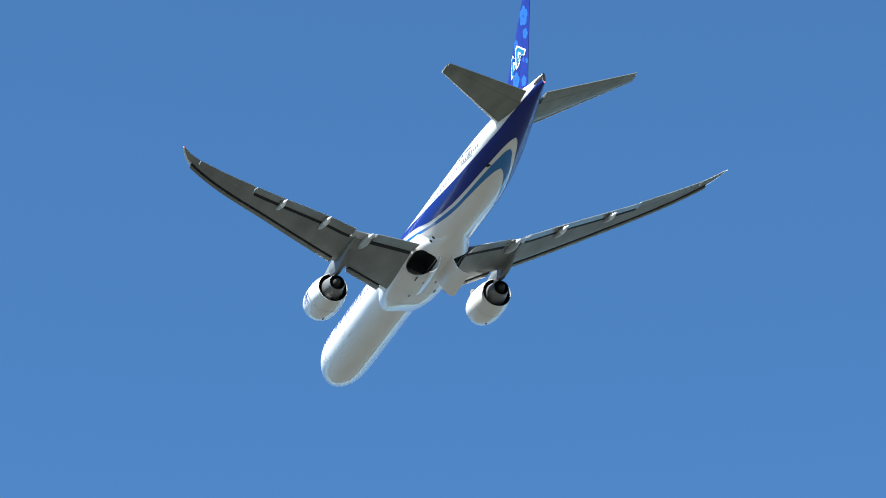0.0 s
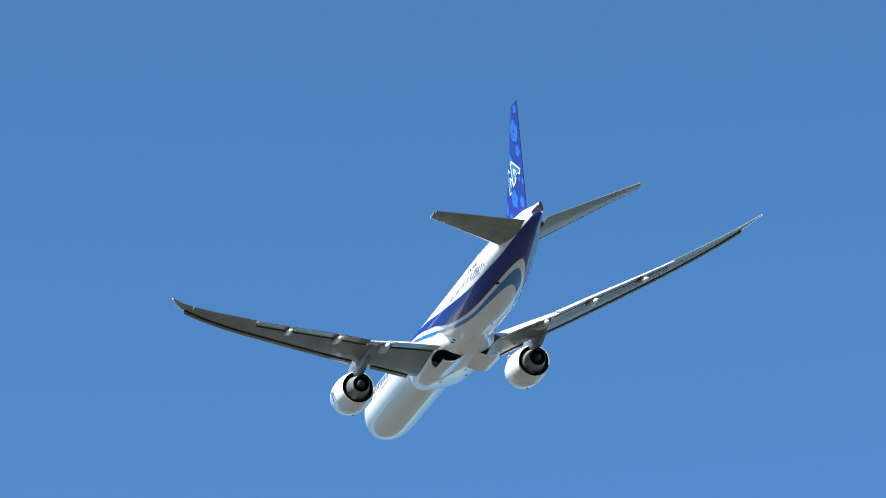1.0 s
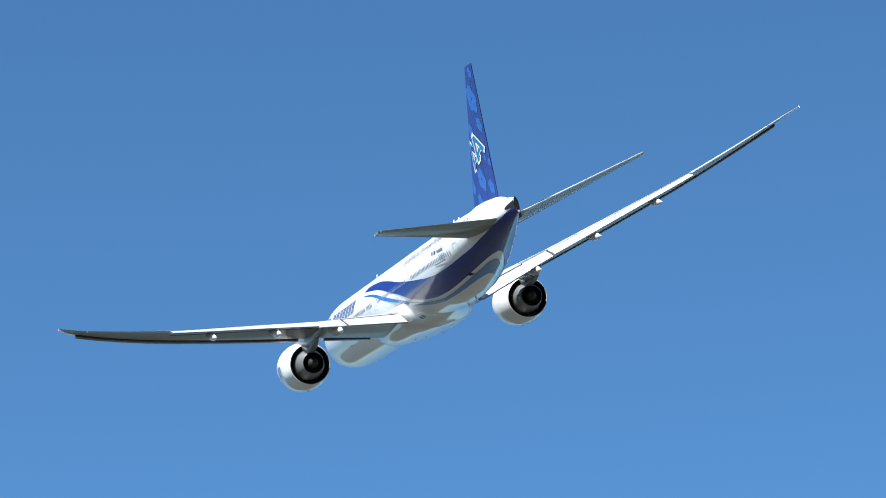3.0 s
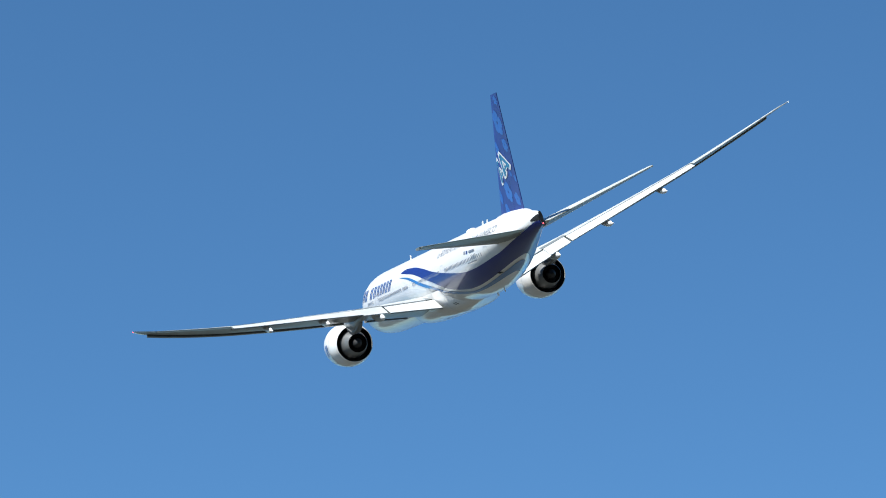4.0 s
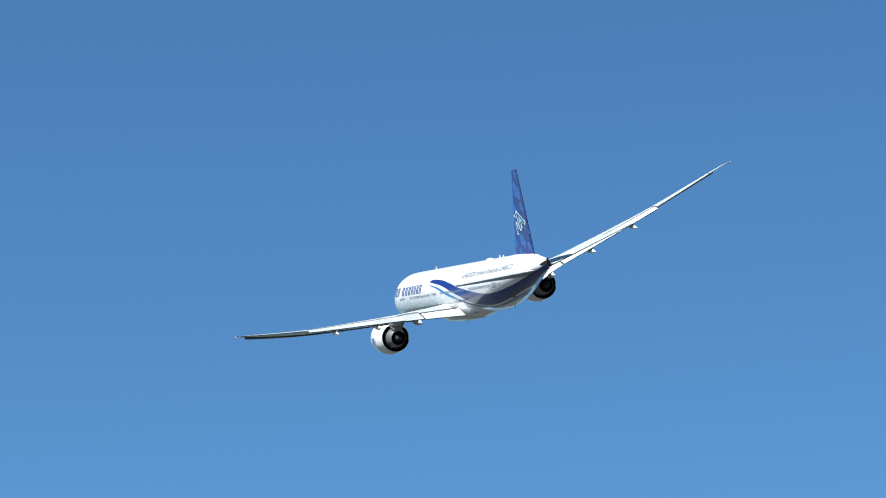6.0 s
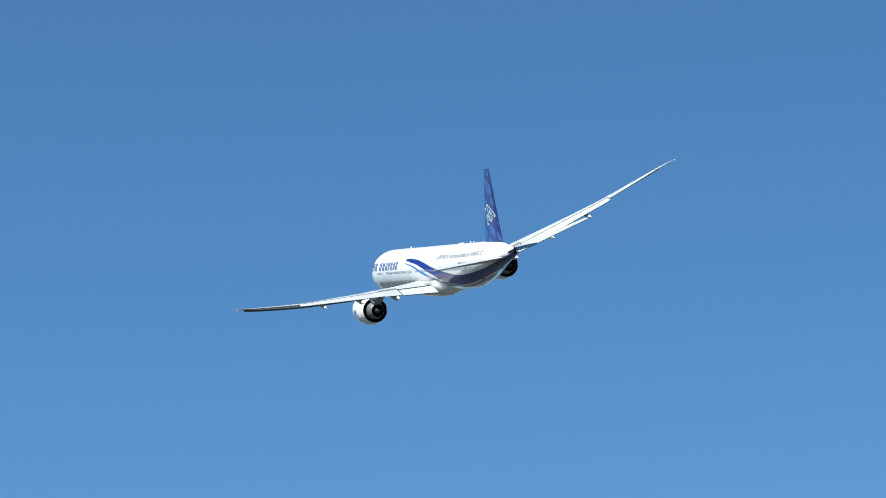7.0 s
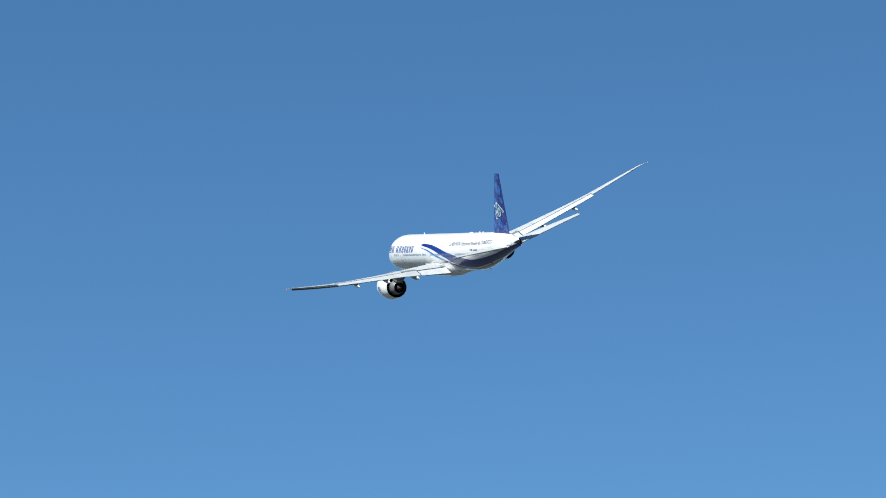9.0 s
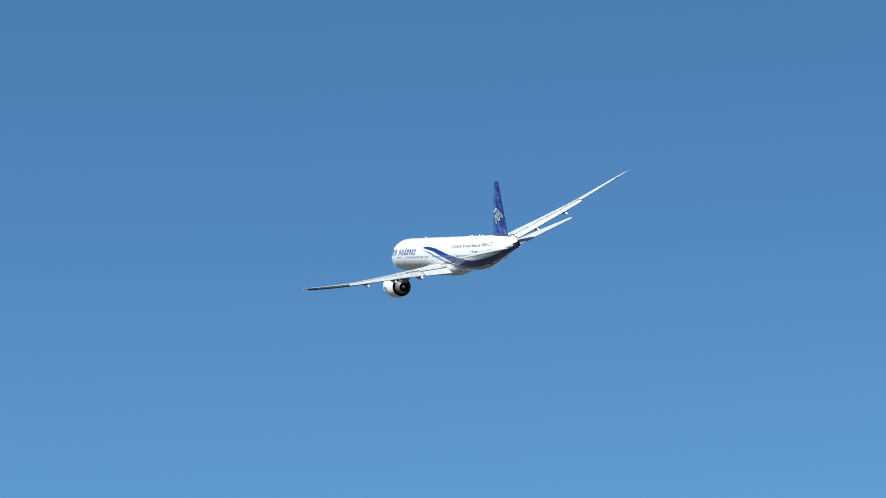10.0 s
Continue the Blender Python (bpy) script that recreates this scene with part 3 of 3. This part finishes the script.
def build_engine(side):
    """Nacelle turned about its own axis, hung ahead of the wing."""
    cx, cz, s_exit = side * 10.0, -2.84, 28.7

    def ring(s, r, n=48):
        d = s - s_exit
        r *= 1.05
        return [at_station(cx + r * math.cos(2 * math.pi * k / n), s, cz - 0.035 * d + r * math.sin(2 * math.pi * k / n)) for k in range(n)]

    def lathe(prof):
        return loft([ring(s_exit + d, r) for d, r in prof], caps=False)
    e = part("engine", lathe([(-5.55, 1.76), (-5.2, 1.86), (-4.4, 1.97), (-3.4, 2.02), (-2.4, 2.0), (-1.4, 1.92), (-0.6, 1.79), (0, 1.66), (0.01, 1.62), (-0.6, 1.66), (-1.6, 1.70)]), WHITE, airliner, "white engine nacelle with dark exhaust")
    part("inlet_lip", lathe([(-5.55, 1.765), (-5.72, 1.72), (-5.8, 1.65), (-5.72, 1.58), (-5.3, 1.56), (-4.6, 1.6)]), METAL, e, "polished metal inlet lip")
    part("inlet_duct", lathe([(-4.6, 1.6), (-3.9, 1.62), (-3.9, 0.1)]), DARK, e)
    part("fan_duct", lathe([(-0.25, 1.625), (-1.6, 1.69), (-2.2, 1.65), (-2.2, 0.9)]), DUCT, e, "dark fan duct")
    part("core_cowl", lathe([(-2.2, 1.32), (-1.2, 1.31), (-0.3, 1.23), (0.6, 1.06), (1.5, 0.88), (1.55, 0.84), (0.9, 0.84)]), TITAN, e, "stained metal core cowl")
    part("core_duct", lathe([(1.5, 0.84), (0.6, 0.82), (0.6, 0.3)]), DARK, e)
    part("exhaust_plug", lathe([(0.6, 0.5), (1.3, 0.46), (1.9, 0.30), (2.3, 0.12), (2.4, 0.01)]), PLUG_METAL, e, "matt dark exhaust plug")
    # a seam round the cowl and a chine
    part("cowl_seam", lathe([(-2.30, 2.003), (-2.30, 2.010), (-2.24, 2.006), (-2.24, 1.998)]), SEAM, e)
    # mark on the outer flank as plain strokes
    bm = bmesh.new()
    for a0, a1, w in ((-4.2, -3.6, 0.19), (-3.1, -3.6, 0.19), (-3.5, -2.95, 0.19), (-2.45, -2.95, 0.19)):
        rings = []
        for k in range(7):
            u = k / 6
            ang = math.pi * (1 if side < 0 else 0) + (1 if side < 0 else -1) * radians(-12 + 30 * u) * (-1)
            d = a0 + (a1 - a0) * u
            row = []
            for dd in (d, d + w):
                r = 2.16
                row.append(at_station(cx + r * math.cos(ang), s_exit + dd, cz - 0.035 * dd + r * math.sin(ang)))
            rings.append(row)
        loft(rings, closed=False, bm=bm)
    part("nacelle_mark", bm, NAMEBLUE, e, "blue strokes on the flank", smooth=0)
    rings = [[at_station(cx + x, s_exit - 4.4 + y, cz - 1.98 + z) for x, y in ((-0.06, -0.2), (0.06, -0.2), (0.06, 0.2), (-0.06, 0.2))] for z in (0.12, 0.02)]
    part("drain_mast", loft(rings), DARK, e, "small dark drain mast")
    # chine on the inboard shoulder
    rings = []
    for d, h, r in ((-4.7, 0.02, 1.95), (-4.2, 0.22, 1.98), (-3.4, 0.34, 2.02), (-3.0, 0.34, 2.01), (-2.95, 0.02, 2.01)):
        a = radians(45) if side < 0 else radians(135)
        way, off = Vector((math.cos(a), 0, math.sin(a))), Vector((-math.sin(a), 0, math.cos(a))) * 0.025
        foot = at_station(cx, s_exit + d, cz - 0.035 * d) + way * (r * 1.05 - 0.04)
        rings.append([foot - off, foot + off, foot + way * (h + 0.04) + off * 0.5, foot + way * (h + 0.04) - off * 0.5])
    part("nacelle_chine", loft(rings), WHITE, e, "small white chine on the cowl")
    # pylon from the nacelle's top to under the wing
    rings = []
    x = abs(cx)
    for s, zl, zh, w in ((25.6, -0.72, -0.60, 0.05), (27.0, -0.9, -0.28, 0.22), (29.0, -1.2, -0.05, 0.30), (30.8, -1.75, 0.0, 0.32), (32.5, -1.75, -0.5, 0.30), (34.5, -1.35, -0.6, 0.24), (36.5, -1.05, -0.6, 0.14), (37.8, -0.9, -0.7, 0.03)):
        rings.append([at_station(cx + w * p, s, zl + (zh - zl) * q) for p, q in ((-0.5, 0), (0.5, 0), (1, 0.25), (1, 0.75), (0.6, 1), (-0.6, 1), (-1, 0.75), (-1, 0.25))])
    part("pylon", loft(rings), GREY, e, "grey engine pylon")
    rings = []
    for s, zl, zh, w in ((29.0, -1.75, -1.2, 0.30), (30.8, -2.05, -1.7, 0.36), (32.3, -2.0, -1.7, 0.33), (33.8, -1.72, -1.45, 0.26), (35.2, -1.35, -1.2, 0.12)):
        rings.append([at_station(cx + w * p, s, zl + (zh - zl) * q) for p, q in ((-0.6, 0), (0.6, 0), (1, 0.5), (1, 1), (-1, 1), (-1, 0.5))])
    part("heat_shield", loft(rings), TITAN, e, "dark stained heat shield under the pylon")
    return e


for side in (-1, 1):
    build_engine(side)


def surface(le0, te0, le1, te1, thick, n=10, u0=0.0, u1=1.0):
    """A tapered tail surface between two chords given as points."""
    rings = []
    span = (le1 - le0)
    up = (te0 - le0).cross(span).normalized()
    for k in range(n + 1):
        f = k / n
        a, b = le0.lerp(le1, f), te0.lerp(te1, f)
        c = (b - a).length
        us = [u0 + (u1 - u0) * (0.5 - 0.5 * math.cos(math.pi * i / 10)) for i in range(11)]

        def h(u):
            return 5 * thick * c * (0.2969 * math.sqrt(u) - 0.126 * u - 0.3516 * u * u + 0.2843 * u**3 - 0.1015 * u**4) + 0.025 * u
        ring = [a.lerp(b, u) + up * h(u) for u in reversed(us)] + [a.lerp(b, u) - up * h(u) for u in (us[1:] if u0 == 0 else us)]
        rings.append(ring)
    return loft(rings)


def build_tail():
    for side in (-1, 1):
        le0, te0 = at_station(side * 1.0, 62.2, 0.95), at_station(side * 1.0, 70.6, 1.05)
        le1, te1 = at_station(side * 10.85, 71.3, 2.5), at_station(side * 10.85, 73.45, 2.5)
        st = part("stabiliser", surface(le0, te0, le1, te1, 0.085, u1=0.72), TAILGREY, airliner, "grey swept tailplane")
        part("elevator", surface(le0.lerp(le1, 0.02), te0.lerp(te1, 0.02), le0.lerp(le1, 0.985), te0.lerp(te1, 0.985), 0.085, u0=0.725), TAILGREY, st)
        # tailplane's top in the sunlit grey; the underside keeps the shade tone
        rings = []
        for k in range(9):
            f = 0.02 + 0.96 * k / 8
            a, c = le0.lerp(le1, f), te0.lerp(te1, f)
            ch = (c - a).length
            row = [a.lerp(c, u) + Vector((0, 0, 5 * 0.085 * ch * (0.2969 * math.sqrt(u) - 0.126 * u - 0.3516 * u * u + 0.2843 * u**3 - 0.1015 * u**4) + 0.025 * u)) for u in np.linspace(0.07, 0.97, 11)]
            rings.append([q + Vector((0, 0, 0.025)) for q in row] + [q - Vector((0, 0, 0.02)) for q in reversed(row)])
        part("upper_skin", loft(rings), GREY_SUNLIT, st, "upper skin in a paler, sunlit grey")
        # white strip stands in for the sky's reflection along the edge
        part("leading_edge", surface(le0.lerp(le1, 0.1) + Vector((0, 0.05, 0)), te0.lerp(te1, 0.1), le1 + Vector((0, 0.05, 0)), te1, 0.11, u1=0.10), WHITE, st, "leading edge in white, painted for its sky reflection")
    le0, te0 = at_station(0, 60.0, 2.85), at_station(0, 68.3, 2.55)
    le1, te1 = at_station(0, 70.75, 12.85), at_station(0, 72.95, 12.8)
    fin = part("fin", surface(le0, te0, le1, te1, 0.07, n=14, u1=0.68), FINBLUE, airliner, "royal blue fin with pale flowers")
    part("rudder", surface(le0, te0, le1, te1, 0.07, n=14, u0=0.685), FINBLUE, fin, "royal blue rudder")

    def on_fin(s, z, side, lift=0.015):
        f = (z - 2.7) / (12.83 - 2.7)
        a, b = le0.lerp(le1, f), te0.lerp(te1, f)
        c = a.y - b.y
        u = min(max((a.y - (S0 - s)) / c, 0.001), 0.999)
        t = 0.07 * c
        h = 5 * t * (0.2969 * math.sqrt(u) - 0.126 * u - 0.3516 * u * u + 0.2843 * u**3 - 0.1015 * u**4)
        return at_station(side * (h + 0.025 * u + lift), a.y * -1 + S0 + u * c, z)
    # flowers with five lobes
    for side in (-1, 1):
        for u, z, r, a0 in ((0.56, 10.45, 1.15, 0.2), (0.81, 8.45, 0.62, 1.0), (0.24, 8.5, 0.6, 0.3), (0.56, 4.7, 0.95, 0.6), (0.88, 3.8, 0.62, 0.1), (0.42, 3.3, 0.6, 0.9), (0.965, 5.5, 0.32, 0.5), (0.70, 12.25, 0.45, 0.2), (0.81, 6.0, 0.25, 0.3), (0.14, 4.6, 0.7, 0.7)):
            f = (z - 2.7) / (12.83 - 2.7)
            s = 60.0 + 10.75 * f + u * (8.3 - 6.1 * f)
            bm = bmesh.new()
            rings = []
            for q in (0.12, 0.4, 0.7, 1.0):
                row = []
                for k in range(50):
                    a = 2 * math.pi * k / 50
                    rr = r * q * (0.72 + 0.28 * abs(math.cos(2.5 * a + a0)) ** 0.6 if q > 0.3 else 1)
                    row.append(on_fin(s + rr * math.cos(a), z + rr * math.sin(a), side))
                rings.append(row)
            part("painted_flower", loft(rings, caps=False, bm=bm), FLOWER, fin, "pale blue flower painted on the fin")
        # the emblem as plain outlined wedges
        for s, z, up in ((66.35, 5.75, 0.0), (68.0, 6.15, 0.012)):
            outer = [(s - 1.45, z - 0.35), (s - 1.0, z + 1.9), (s - 0.35, z + 2.1), (s + 1.65, z + 0.55), (s + 1.05, z + 0.15), (s + 0.55, z + 0.5), (s - 0.55, z + 0.2), (s - 0.8, z - 0.3)]
            ctr = (s - 0.15, z + 0.75)
            inner = [(ctr[0] + (p[0] - ctr[0]) * 0.81, ctr[1] + (p[1] - ctr[1]) * 0.81) for p in outer]
            part("emblem_outline", loft([[on_fin(p[0], p[1], side, 0.03 + up) for p in outer], [on_fin(p[0], p[1], side, 0.03 + up) for p in inner]], caps=False), WHITE, fin, "white outline", smooth=0)
            bm = bmesh.new()
            bm.faces.new([bm.verts.new(on_fin(p[0], p[1], side, 0.028 + up)) for p in inner])
            part("emblem_wedge", bm, TEAL, fin, "teal wedge", smooth=0)
            core = [(ctr[0] + (p[0] - ctr[0]) * 0.30, ctr[1] + 0.1 + (p[1] - ctr[1]) * 0.30) for p in outer]
            hole = [(ctr[0] + (p[0] - ctr[0]) * 0.10, ctr[1] + 0.1 + (p[1] - ctr[1]) * 0.10) for p in outer]
            part("emblem_core", loft([[on_fin(p[0], p[1], side, 0.034 + up) for p in core], [on_fin(p[0], p[1], side, 0.034 + up) for p in hole]], caps=False), WHITE, fin, "white inner wedge", smooth=0)
    # fillet at the fin's foot
    rings = []
    for s, w, h in ((56.5, 0.05, 3.05), (59.0, 0.35, 3.15), (62.0, 0.7, 3.2), (65.0, 0.75, 3.1), (68.0, 0.6, 2.9), (70.0, 0.35, 2.55), (71.4, 0.06, 2.2)):
        rings.append([at_station(w * math.cos(a), s, h - 0.5 + 0.5 * math.sin(a)) for a in np.linspace(0, math.pi, 9)])
    part("fin_fillet", loft(rings, closed=False), WHITE, fin, "white fillet")


build_tail()


# ---- what moves ----
def motions():
    walk(airliner, AIR_ROWS)
    for door, hinge, side in wheel_doors:
        def swung(deg):
            return Matrix.Translation(hinge) @ pose(0, 0, 0, 0, side * deg, 0)
        walk(door, [(0.0, swung(80)), (0.3, swung(74)), (0.7, swung(56)), (1.1, swung(28)), (1.6, swung(4)), (1.9, swung(0)), (10.0, swung(0))])


motions()
